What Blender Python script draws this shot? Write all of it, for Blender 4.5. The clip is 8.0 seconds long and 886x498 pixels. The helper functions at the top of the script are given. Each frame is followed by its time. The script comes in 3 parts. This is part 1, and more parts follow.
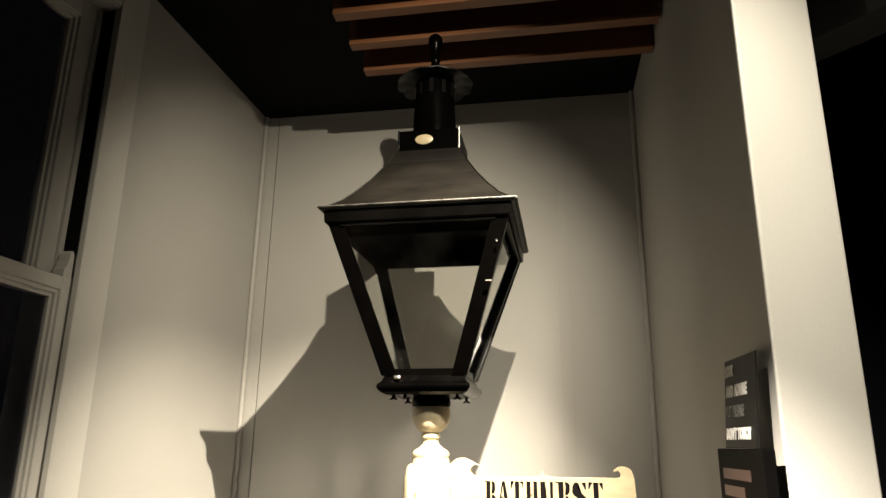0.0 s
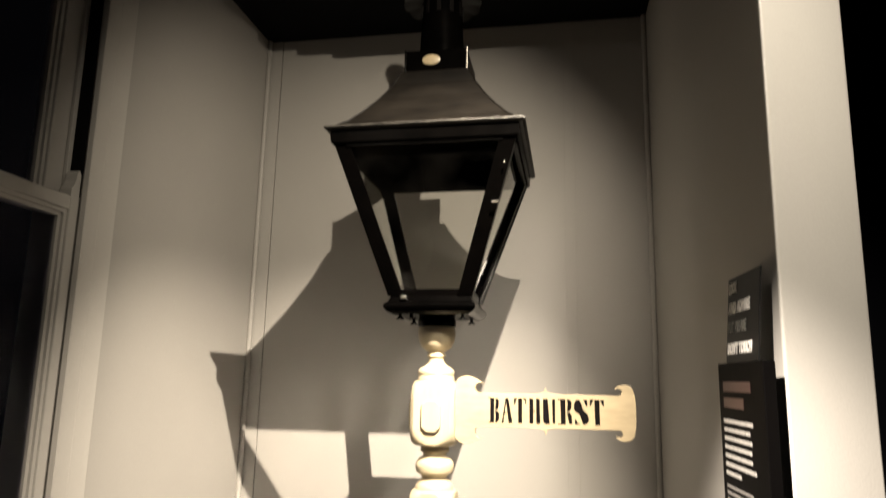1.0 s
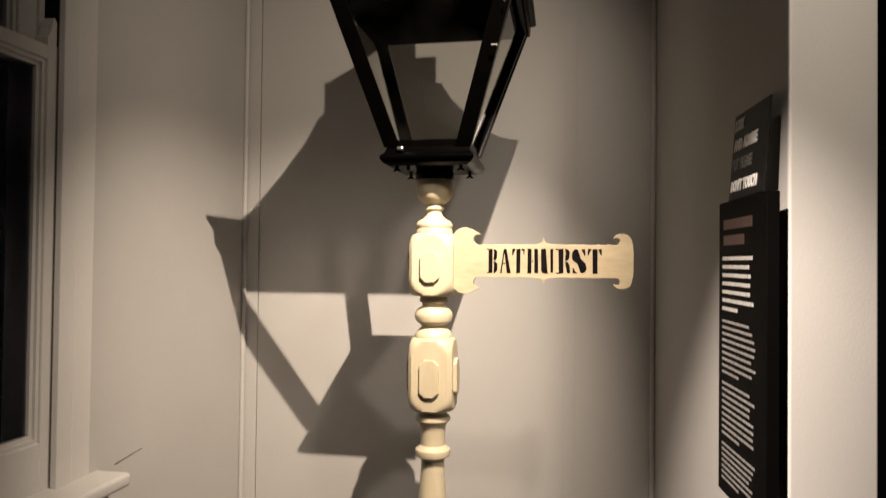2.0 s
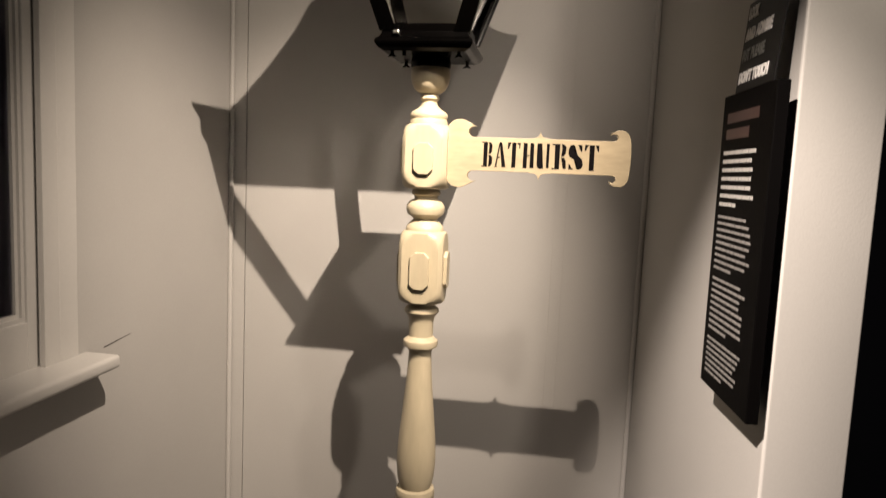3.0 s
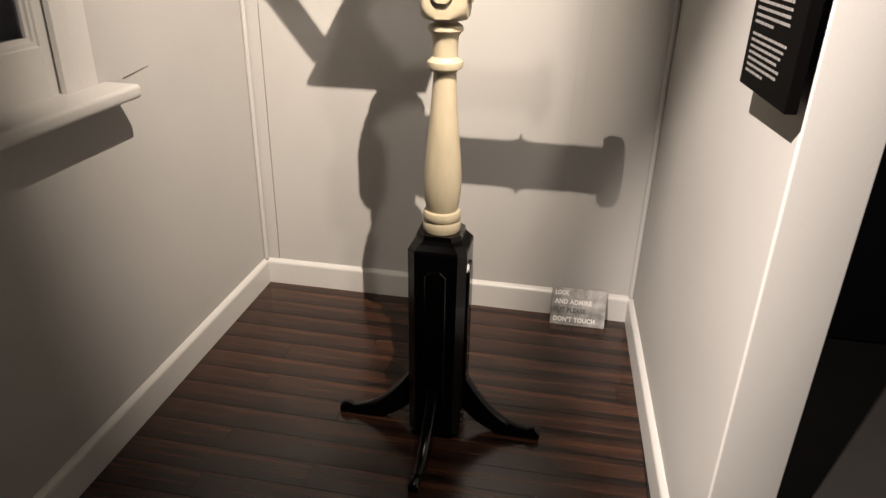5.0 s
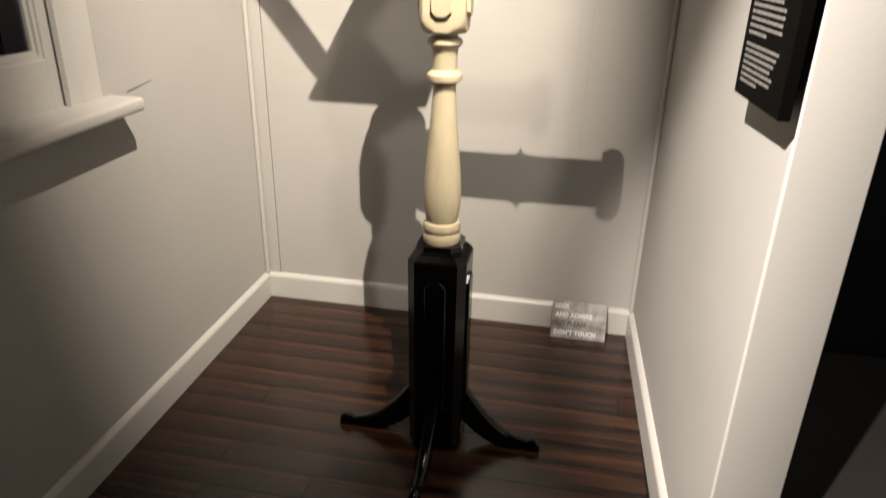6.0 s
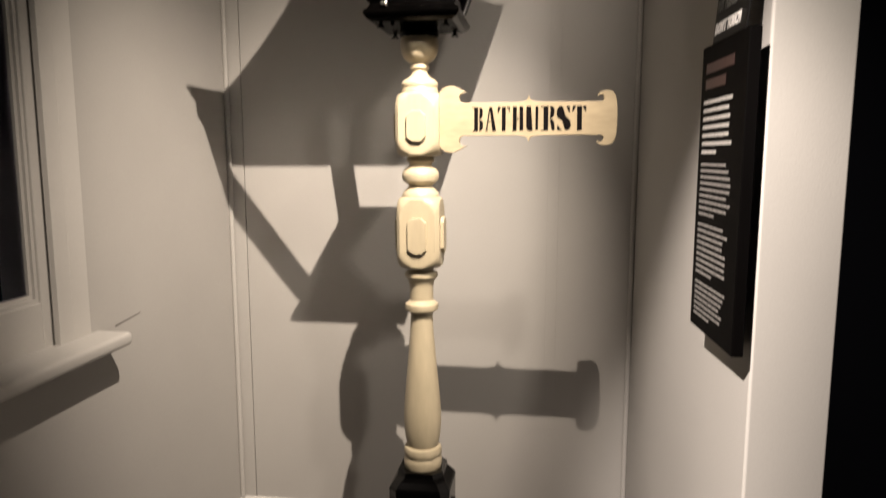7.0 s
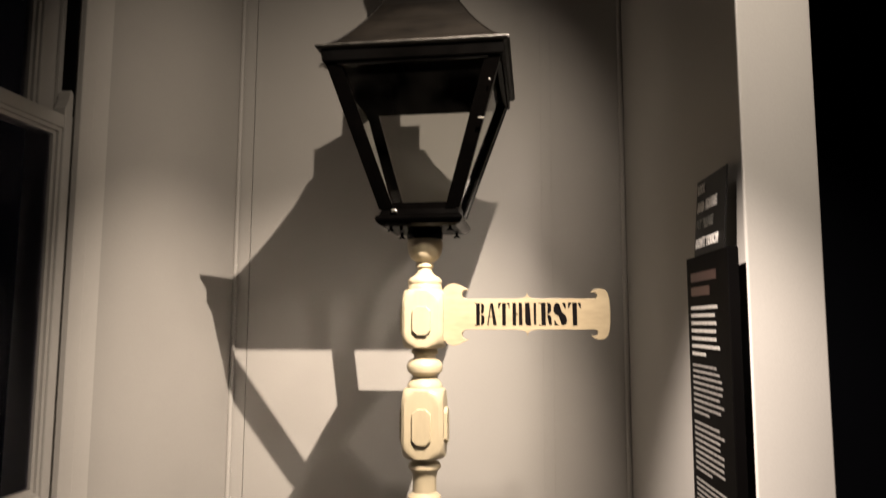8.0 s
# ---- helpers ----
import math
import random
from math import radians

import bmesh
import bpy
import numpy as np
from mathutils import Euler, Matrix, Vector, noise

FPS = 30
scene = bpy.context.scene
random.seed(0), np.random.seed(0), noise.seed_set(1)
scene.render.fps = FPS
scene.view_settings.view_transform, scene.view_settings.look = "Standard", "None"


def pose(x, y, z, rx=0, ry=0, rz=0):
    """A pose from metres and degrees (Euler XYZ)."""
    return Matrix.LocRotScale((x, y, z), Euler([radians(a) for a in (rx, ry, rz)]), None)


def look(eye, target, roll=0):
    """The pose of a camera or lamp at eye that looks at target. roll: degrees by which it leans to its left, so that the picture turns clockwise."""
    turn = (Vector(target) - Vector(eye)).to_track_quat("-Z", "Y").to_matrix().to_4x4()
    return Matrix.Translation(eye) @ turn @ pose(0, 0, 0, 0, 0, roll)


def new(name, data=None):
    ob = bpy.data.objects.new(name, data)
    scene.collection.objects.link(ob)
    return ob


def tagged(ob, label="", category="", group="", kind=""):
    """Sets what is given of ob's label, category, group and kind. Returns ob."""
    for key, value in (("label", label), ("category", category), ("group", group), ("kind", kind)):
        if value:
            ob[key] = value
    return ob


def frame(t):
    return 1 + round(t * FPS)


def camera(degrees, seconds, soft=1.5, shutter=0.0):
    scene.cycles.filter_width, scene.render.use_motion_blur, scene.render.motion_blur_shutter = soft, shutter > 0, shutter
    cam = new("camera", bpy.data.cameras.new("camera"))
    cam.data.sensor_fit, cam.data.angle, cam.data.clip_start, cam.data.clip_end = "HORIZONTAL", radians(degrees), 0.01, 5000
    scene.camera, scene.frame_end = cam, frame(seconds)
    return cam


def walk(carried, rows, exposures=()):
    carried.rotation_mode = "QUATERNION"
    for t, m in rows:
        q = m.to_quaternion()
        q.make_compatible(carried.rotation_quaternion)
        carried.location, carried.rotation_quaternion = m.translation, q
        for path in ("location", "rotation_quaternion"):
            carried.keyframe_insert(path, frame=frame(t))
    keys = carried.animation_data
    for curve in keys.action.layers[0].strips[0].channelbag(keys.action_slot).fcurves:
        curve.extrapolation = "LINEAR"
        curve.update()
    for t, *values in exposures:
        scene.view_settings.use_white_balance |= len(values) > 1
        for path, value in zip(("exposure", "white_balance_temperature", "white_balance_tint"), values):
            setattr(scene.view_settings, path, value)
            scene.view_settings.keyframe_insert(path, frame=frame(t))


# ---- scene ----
cam = camera(65.6, 8.0, 1.4, 0.4)
PATH = [
    (0, (0.382, -0.038, 1.743), (0.04, 1.855, 2.288), 0.7),
    (0.5, (0.386, -0.032, 1.735), (0.059, 1.866, 2.272), 0.8),
    (1, (0.376, -0.032, 1.701), (0.017, 1.9, 2.072), 1.2),
    (1.5, (0.375, -0.007, 1.658), (0.042, 1.958, 1.818), -0.1),
    (1.7, (0.371, -0.001, 1.64), (0.03, 1.969, 1.754), 0.1),
    (2.8, (0.353, 0.018, 1.594), (0.042, 1.985, 1.411), 2.3),
    (3, (0.349, 0.023, 1.576), (0.048, 1.988, 1.356), 2.6),
    (3.5, (0.352, 0.014, 1.544), (0.023, 1.949, 1.159), 2.2),
    (4, (0.35, 0.016, 1.503), (0.007, 1.895, 0.91), 2.8),
    (4.5, (0.347, 0.023, 1.472), (0.023, 1.829, 0.676), 1.7),
    (4.7, (0.346, 0.023, 1.464), (0.033, 1.809, 0.621), 1.6),
    (5.8, (0.362, 0.013, 1.435), (0.037, 1.787, 0.571), 1.2),
    (6, (0.359, 0.006, 1.438), (0.033, 1.806, 0.631), 1.4),
    (6.5, (0.366, -0.005, 1.49), (0.062, 1.904, 0.978), 0.0),
    (7, (0.366, -0.035, 1.536), (0.068, 1.924, 1.266), 0.0),
    (7.5, (0.353, -0.086, 1.572), (0.112, 1.899, 1.573), 0.2),
    (8, (0.333, -0.132, 1.602), (0.072, 1.839, 1.817), 0.2),
]
EXPOSURES = [(0, 0.28, 6550, 3), (0.5, 0.28, 6550, 3), (1.0, -0.12, 6600, 8), (1.5, -0.62, 6650, 14), (3.0, -0.76, 6550, 14), (3.5, -0.70, 6450, 14), (4.5, -0.33, 6250, 14),
             (6.0, -0.18, 6250, 9), (6.5, -0.60, 6300, 12), (7.0, -0.66, 6400, 13), (8.0, -0.62, 6600, 14)]
walk(cam, [(t, look(eye, target, roll)) for t, eye, target, roll in PATH], EXPOSURES)

# ---- light ----
world = bpy.data.worlds.new("dark_hall")
scene.world = world
world.use_nodes = True
world.node_tree.nodes["Background"].inputs[0].default_value = (0.9, 0.85, 1.0, 1)
world.node_tree.nodes["Background"].inputs[1].default_value = 0.0015


def spot(name, eye, target, power, cone, blend, colour, radius):
    lamp = bpy.data.lights.new(name, "SPOT")
    lamp.energy, lamp.spot_size, lamp.spot_blend = power, radians(cone), blend
    lamp.color, lamp.shadow_soft_size = colour, radius
    ob = new(name, lamp)
    ob.matrix_world = look(eye, target)
    return ob


# gallery track spotlights above and behind the visitor: key and panel, from their shadows
KEY = (0.475, 0.735, 2.87)
spot("spotlight_key", KEY, (-0.57, 2.55, 0.80), 860, 55, 1.0, (1.0, 0.85, 0.69), 0.006)
# second lamp at the key's place, added to widen its beam
spot("key_wide_fill", KEY, (-0.46, 2.55, 1.98), 155, 72, 1.0, (1.0, 0.86, 0.69), 0.006)
spot("spotlight_panel", (-0.42, -0.65, 2.87), (0.71, 1.02, 1.22), 1900, 31, 0.7, (1.0, 0.87, 0.75), 0.02)
# weak extra lamp, added for stray light on the back wall
spot("added_spill", (-0.66, -0.47, 2.85), (0.50, 2.55, 2.00), 5, 70, 1.0, (1.0, 0.86, 0.72), 0.03)
# unseen lamp, added to brighten the end of the partition
spot("added_side_fill", (1.00, 0.20, 3.00), (0.80, 1.20, 2.05), 195, 66, 1.0, (1.0, 0.88, 0.73), 0.05)


# ---- materials ----
def material(name, colour, rough=0.5, metal=0.0, vary=0.12, scale=6.0, grain=120.0, bump=0.1, stretch=(1, 1, 1),
             dark=None, per_object=0.0, coat=0.0, spec=0.5, span=(0.32, 0.68)):
    """A paint, wood or metal with broad stains, fine grain and relief."""
    m = bpy.data.materials.new(name)
    m.use_nodes = True
    n, l = m.node_tree.nodes, m.node_tree.links
    p = n["Principled BSDF"]
    co = n.new("ShaderNodeTexCoord")
    mp = n.new("ShaderNodeMapping")
    mp.inputs["Scale"].default_value = stretch
    l.new(co.outputs["Object"], mp.inputs[0])
    big = n.new("ShaderNodeTexNoise")
    big.inputs["Scale"].default_value, big.inputs["Detail"].default_value = scale, 5
    fine = n.new("ShaderNodeTexNoise")
    fine.inputs["Scale"].default_value, fine.inputs["Detail"].default_value = grain, 3
    l.new(mp.outputs[0], big.inputs[0])
    l.new(mp.outputs[0], fine.inputs[0])
    d = dark or tuple(c * (1 - 2.2 * vary) for c in colour)
    ramp = n.new("ShaderNodeValToRGB")
    ramp.color_ramp.elements[0].position, ramp.color_ramp.elements[1].position = span
    ramp.color_ramp.elements[0].color = (*d, 1)
    ramp.color_ramp.elements[1].color = (*colour, 1)
    mixv = n.new("ShaderNodeMath")
    mixv.operation = "MULTIPLY_ADD"
    l.new(fine.outputs[0], mixv.inputs[0])
    mixv.inputs[1].default_value = 0.35
    add = n.new("ShaderNodeMath")
    add.operation = "MULTIPLY"
    l.new(big.outputs[0], add.inputs[0])
    add.inputs[1].default_value = 0.65
    l.new(add.outputs[0], mixv.inputs[2])
    l.new(mixv.outputs[0], ramp.inputs[0])
    out = ramp.outputs[0]
    if per_object:
        info = n.new("ShaderNodeObjectInfo")
        hsv = n.new("ShaderNodeHueSaturation")
        rng = n.new("ShaderNodeMapRange")
        rng.inputs[3].default_value, rng.inputs[4].default_value = 1 - per_object, 1 + per_object
        l.new(info.outputs["Random"], rng.inputs[0])
        l.new(rng.outputs[0], hsv.inputs["Value"])
        l.new(out, hsv.inputs["Color"])
        out = hsv.outputs[0]
    l.new(out, p.inputs["Base Color"])
    rr = n.new("ShaderNodeMapRange")
    rr.inputs[3].default_value, rr.inputs[4].default_value = max(rough - 0.1, 0.03), min(rough + 0.1, 1)
    l.new(big.outputs[0], rr.inputs[0])
    l.new(rr.outputs[0], p.inputs["Roughness"])
    p.inputs["Metallic"].default_value = metal
    p.inputs["Specular IOR Level"].default_value = spec
    p.inputs["Coat Weight"].default_value = coat
    p.inputs["Coat Roughness"].default_value = 0.12
    bp = n.new("ShaderNodeBump")
    bp.inputs["Strength"].default_value, bp.inputs["Distance"].default_value = bump, 0.002
    l.new(fine.outputs[0], bp.inputs["Height"])
    l.new(bp.outputs[0], p.inputs["Normal"])
    return m


WALL = material("wall_paint", (0.37, 0.358, 0.336), 0.6, vary=0.04, scale=2.2, grain=180, bump=0.12)
TRIM = material("gloss_trim_paint", (0.47, 0.457, 0.43), 0.40, vary=0.03, scale=3, grain=90, bump=0.06)
CEIL = material("black_ceiling_paint", (0.004, 0.004, 0.0045), 0.9, vary=0.1, spec=0.1)
# near-black colour stands in for the lack of light in the hall
HALL = material("hall_painted_darkness", (0.006, 0.0065, 0.010), 0.9, vary=0.1, spec=0.1)
CREAM = material("cream_painted_wood", (0.50, 0.43, 0.295), 0.42, vary=0.11, scale=9, grain=60, bump=0.12, stretch=(1, 1, 0.25))
SIGNC = material("cream_sign_paint", (0.47, 0.385, 0.25), 0.45, vary=0.17, scale=12, grain=80, bump=0.1, stretch=(0.3, 1, 1))
BLACK = material("gloss_black_paint", (0.0016, 0.0015, 0.0015), 0.16, vary=0.1, scale=8, grain=50, bump=0.03, spec=0.28)
IRON = material("weathered_black_metal", (0.0006, 0.0005, 0.00045), 0.22, vary=0.2, scale=14, grain=90, bump=0.06, dark=(0.0003, 0.0003, 0.0003), spec=0.03)
ROOFM = material("dusty_black_sheet_metal", (0.0034, 0.0026, 0.0017), 0.45, vary=0.3, scale=11, grain=60, bump=0.3,
                 dark=(0.0005, 0.0004, 0.0003), stretch=(0.6, 1, 1.4), spec=0.22)
INK = material("black_stencil_paint", (0.004, 0.003, 0.0035), 0.8, vary=0.05, spec=0.08)
CARD = material("laminated_black_card", (0.0022, 0.002, 0.002), 0.45, vary=0.08, spec=0.15, bump=0.05)
# pale colour paints glare onto the glossy black floor card
GLARE = material("black_card_painted_glare", (0.50, 0.48, 0.45), 0.32, vary=0.35, scale=7, grain=30, bump=0.1, dark=(0.06, 0.056, 0.052), spec=0.9, metal=0.2)
PANEL = material("dark_panel_laminate", (0.0008, 0.0006, 0.0006), 0.6, vary=0.08, spec=0.03)
WHITE = material("white_print", (0.75, 0.73, 0.70), 0.5, vary=0.05)
GREYP = material("grey_print", (0.10, 0.10, 0.09), 0.5, vary=0.05)
PALEP = material("pale_print", (0.34, 0.33, 0.31), 0.5, vary=0.08, grain=300)
FADED = material("fine_grey_print", (0.20, 0.19, 0.18), 0.5, vary=0.15, grain=300)
REDP = material("dull_red_print", (0.030, 0.012, 0.010), 0.5, vary=0.1)
BADGE = material("cream_enamel", (0.22, 0.18, 0.11), 0.4, vary=0.1, scale=40)
SLAT = material("stained_timber_slat", (0.20, 0.080, 0.032), 0.5, vary=0.2, scale=4, grain=40, bump=0.2, stretch=(0.15, 2, 2))
PLANK = material("dark_stained_floorboard", (0.054, 0.0215, 0.011), 0.22, vary=0.3, scale=4, grain=15, bump=0.10,
                 stretch=(0.13, 4.6, 1), dark=(0.005, 0.003, 0.0024), per_object=0.22, spec=0.5, span=(0.42, 0.60))
SUB = material("floor_joint", (0.006, 0.004, 0.003), 0.8)
BRASS = material("aged_brass", (0.22, 0.13, 0.05), 0.4, metal=0.8, vary=0.15, scale=30)
WORN = material("worn_metal_edge", (0.022, 0.020, 0.016), 0.45, vary=0.4, scale=26, grain=160, bump=0.3, dark=(0.001, 0.001, 0.001))
CRACK = material("hairline_crack", (0.05, 0.042, 0.036), 0.9)
CHROME = material("worn_bright_metal", (0.7, 0.68, 0.62), 0.25, metal=1.0, vary=0.1)


def glass(name, rough, tint, dirt, ior):
    m = bpy.data.materials.new(name)
    m.use_nodes = True
    n, l = m.node_tree.nodes, m.node_tree.links
    n.remove(n["Principled BSDF"])
    mix = n.new("ShaderNodeBsdfGlass")
    mix.inputs["Color"].default_value = (*tint, 1)
    mix.inputs["Roughness"].default_value = rough
    mix.inputs["IOR"].default_value = ior
    dust = n.new("ShaderNodeBsdfDiffuse")
    dust.inputs[0].default_value = (0.5, 0.47, 0.42, 1)
    noi = n.new("ShaderNodeTexNoise")
    noi.inputs["Scale"].default_value = 9
    co = n.new("ShaderNodeTexCoord")
    l.new(co.outputs["Object"], noi.inputs[0])
    rng = n.new("ShaderNodeMapRange")
    rng.inputs[1].default_value, rng.inputs[2].default_value = 0.4, 0.8
    rng.inputs[4].default_value = dirt
    l.new(noi.outputs[0], rng.inputs[0])
    last = n.new("ShaderNodeMixShader")
    l.new(rng.outputs[0], last.inputs[0])
    l.new(mix.outputs[0], last.inputs[1])
    l.new(dust.outputs[0], last.inputs[2])
    l.new(last.outputs[0], n["Material Output"].inputs[0])
    return m


PANE = glass("dusty_lantern_glass", 0.0, (0.99, 0.99, 0.98), 0.001, 1.40)
WINDOW = glass("dark_window_glass", 0.02, (0.9, 0.9, 0.95), 0.0, 1.07)


# ---- builders ----
def part(name, bm, mat, parent=None, label="", smooth=False):
    """Links a bmesh as one mesh object, under its thing."""
    bmesh.ops.recalc_face_normals(bm, faces=bm.faces)
    me = bpy.data.meshes.new(name)
    bm.to_mesh(me)
    bm.free()
    me.materials.append(mat)
    if smooth:
        me.polygons.foreach_set("use_smooth", [True] * len(me.polygons))
        me.set_sharp_from_angle(angle=radians(38))
    ob = new(name, me)
    if parent:
        ob.parent = parent
    if label:
        tagged(ob, label)
    return ob


def thing(name, label, category, m=None, group="", kind=""):
    ob = tagged(new(name), label, category, group, kind)
    if m is not None:
        ob.matrix_world = m
    return ob


def box(x0, x1, y0, y1, z0, z1, bevel=0.0, bm=None, seg=2):
    own = bm or bmesh.new()
    g = bmesh.ops.create_cube(own, size=1)
    for v in g["verts"]:
        v.co = Vector(((x0 + x1) / 2 + v.co.x * (x1 - x0), (y0 + y1) / 2 + v.co.y * (y1 - y0), (z0 + z1) / 2 + v.co.z * (z1 - z0)))
    if bevel:
        edges = list({e for v in g["verts"] for e in v.link_edges})
        bmesh.ops.bevel(own, geom=edges, offset=bevel, segments=seg, affect="EDGES", profile=0.5)
    return own


def stack(rings, bm=None, close=True):
    """Skins a list of rings of equally many points."""
    own = bm or bmesh.new()
    made = [[own.verts.new(p) for p in ring] for ring in rings]
    k = len(rings[0])
    for a, b in zip(made, made[1:]):
        for i in range(k):
            own.faces.new((a[i], a[(i + 1) % k], b[(i + 1) % k], b[i]))
    if close:
        own.faces.new(made[0][::-1])
        own.faces.new(made[-1])
    return own


def lathe(profile, seg=40, bm=None):
    """Turns a profile of (radius, height) round the z axis."""
    return stack([[(r * math.cos(2 * math.pi * i / seg), r * math.sin(2 * math.pi * i / seg), z) for i in range(seg)]
                  for r, z in profile], bm)


def square(h, z, dy=0.0):
    return [(-h, -h + dy, z), (h, -h + dy, z), (h, h + dy, z), (-h, h + dy, z)]


def beam(a, b, u, v, bm=None):
    """A bar from a to b with the half-sizes u and v given as vectors."""
    a, b, u, v = Vector(a), Vector(b), Vector(u), Vector(v)
    return stack([[p - u - v, p + u - v, p + u + v, p - u + v] for p in (a, b)], bm)


def slab(outline, y0, y1, edge=0.0):
    """A plate cut to an outline in x and z."""
    bm = bmesh.new()
    front = bm.faces.new([bm.verts.new((x, y0, z)) for x, z in outline])
    side = bmesh.ops.extrude_face_region(bm, geom=[front])
    for v in side["geom"]:
        if isinstance(v, bmesh.types.BMVert):
            v.co.y = y1
    bmesh.ops.triangulate(bm, faces=[f for f in bm.faces if len(f.verts) > 4])
    return bm


def lettering(text, size, mat, parent, m, wide=1.0, bold=0.0, depth=0.0006, spacing=1.0):
    """Flat raised letters in the built-in font, standing in local x and y."""
    cu = bpy.data.curves.new("lettering", "FONT")
    cu.body, cu.size, cu.extrude, cu.offset, cu.space_character = text, size, depth, bold, spacing
    tmp = new("lettering_curve", cu)
    me = bpy.data.meshes.new_from_object(tmp.evaluated_get(bpy.context.evaluated_depsgraph_get()))
    bpy.data.objects.remove(tmp)
    me.name = "lettering"
    me.materials.clear()
    me.materials.append(mat)
    x = [v.co.x for v in me.vertices]
    y = [v.co.y for v in me.vertices]
    for v in me.vertices:
        v.co = Vector(((v.co.x - min(x)) * wide / (max(x) - min(x)), (v.co.y - min(y)) * size / (max(y) - min(y)), v.co.z))
    ob = new("lettering", me)
    ob.parent = parent
    ob.matrix_local = m
    return ob


# ---- the alcove ----
LEFT, RIGHT, BACK, TOP = -0.885, 0.684, 2.55, 3.118
END, RIGHT_END = 1.185, 0.7195                     # where the partition stops; it runs slightly out of square

floor = tagged(part("floor", box(-1.1, 3.2, -2.6, 2.75, -0.08, -0.012), SUB), "dark stained timber floorboards with a low sheen", "floor", kind="structure")
ceiling = tagged(part("ceiling", box(-1.1, 3.2, -2.6, 2.75, TOP, TOP + 0.1), CEIL), "matt black ceiling", "ceiling", kind="structure")

wall_back = tagged(part("wall_back", box(-1.05, 0.87, BACK + 0.012, BACK + 0.14, 0, TOP), WALL), "off-white panelled back wall of the alcove", "wall", kind="structure")
for x0, x1, y0 in ((-0.8200, 0.3659, BACK), (0.366, 0.406, BACK - 0.0012), (0.4061, RIGHT, BACK), (LEFT, -0.8232, BACK - 0.002)):
    part("panel", box(x0, x1, y0, BACK + 0.0115, 0.004, TOP - 0.002, 0.0003, seg=1), WALL, wall_back)

# left wall round the window opening
WY0, WY1, WZ0, WZ1 = 0.42, 1.556, 1.036, 2.99
wl = bmesh.new()
for y0, y1, z0, z1 in ((WY1, BACK + 0.012, 0, TOP), (-2.6, WY0, 0, TOP), (WY0, WY1, 0, WZ0), (WY0, WY1, WZ1, TOP)):
    box(LEFT - 0.165, LEFT, y0, y1, z0, z1, bm=wl)
wall_left = tagged(part("wall_left", wl, WALL), "off-white painted wall with a sash window", "wall", kind="structure")

part("hairline_crack", stack([[(LEFT + 0.0012, y, z + d * w) for d in (-1, 1)] + [(LEFT - 0.001, y, z + d * w) for d in (1, -1)]
                              for y, z, w in ((1.772, 1.038, 0.0014), (1.815, 1.042, 0.0011), (1.860, 1.047, 0.0007), (1.900, 1.050, 0.0003))]), CRACK, wall_left, "short dark crack in the plaster")

partition = stack([[(RIGHT, BACK + 0.012, z), (RIGHT_END, END, z), (RIGHT_END + 0.180, END + 0.115, z), (RIGHT + 0.190, BACK + 0.012, z)] for z in (0, TOP - 0.002)])
bmesh.ops.bevel(partition, geom=[e for e in partition.edges if abs(e.verts[0].co.z - e.verts[1].co.z) > 1], offset=0.008, segments=4, affect="EDGES", profile=0.5)
wall_right = tagged(part("wall_right", partition, WALL, smooth=True), "off-white partition wall with a splayed end", "wall", kind="structure")

# hall walls coloured dark for missing light; south and east are unseen closures
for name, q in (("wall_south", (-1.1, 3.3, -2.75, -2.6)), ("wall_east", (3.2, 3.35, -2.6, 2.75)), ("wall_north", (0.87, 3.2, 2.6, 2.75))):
    tagged(part(name, box(*q, 0, TOP), HALL), "wall of the unlit gallery beyond, its darkness put into the colour", "wall", kind="structure")
bulk = bmesh.new()
beam((0.89, 1.89, 2.937), (1.85, 0.93, 2.937), (0.04, 0.045, 0), (0, 0, 0.180), bulk)
tagged(part("wall_bulkhead", bulk, WALL), "pale bulkhead above a dark opening", "wall", kind="structure")

# skirting with a rounded top
def skirting(name, a, b, inward):
    a, b, n = Vector(a), Vector(b), Vector(inward)
    section = [(0, 0), (0.019, 0), (0.019, 0.095), (0.017, 0.101), (0.012, 0.106), (0.006, 0.110), (0, 0.112)]
    bm = stack([[p + n * u + Vector((0, 0, v)) for u, v in section] for p in (a, b)])
    return tagged(part(name, bm, TRIM), "white painted timber skirting board", "baseboard", kind="structure")


skirting("baseboard_back", (LEFT, BACK, 0), (RIGHT, BACK, 0), (0, -1, 0))
skirting("baseboard_left", (LEFT, -2.6, 0), (LEFT, BACK - 0.019, 0), (1, 0, 0))
skirting("baseboard_right", (RIGHT_END, END, 0), (RIGHT, BACK - 0.019, 0), (-1, 0, 0))

# rounded cover beads in the two inner corners
for x, s in ((LEFT, 1), (RIGHT, -1)):
    bm = bmesh.new()
    lathe([(0.010, 0.112), (0.010, TOP - 0.003)], 18, bm)
    bmesh.ops.translate(bm, verts=bm.verts, vec=(x + s * 0.008, BACK - 0.012, 0))
    tagged(part("trim_left" if s > 0 else "trim_right", bm, WALL, smooth=True), "white painted corner bead", "trim", kind="structure")


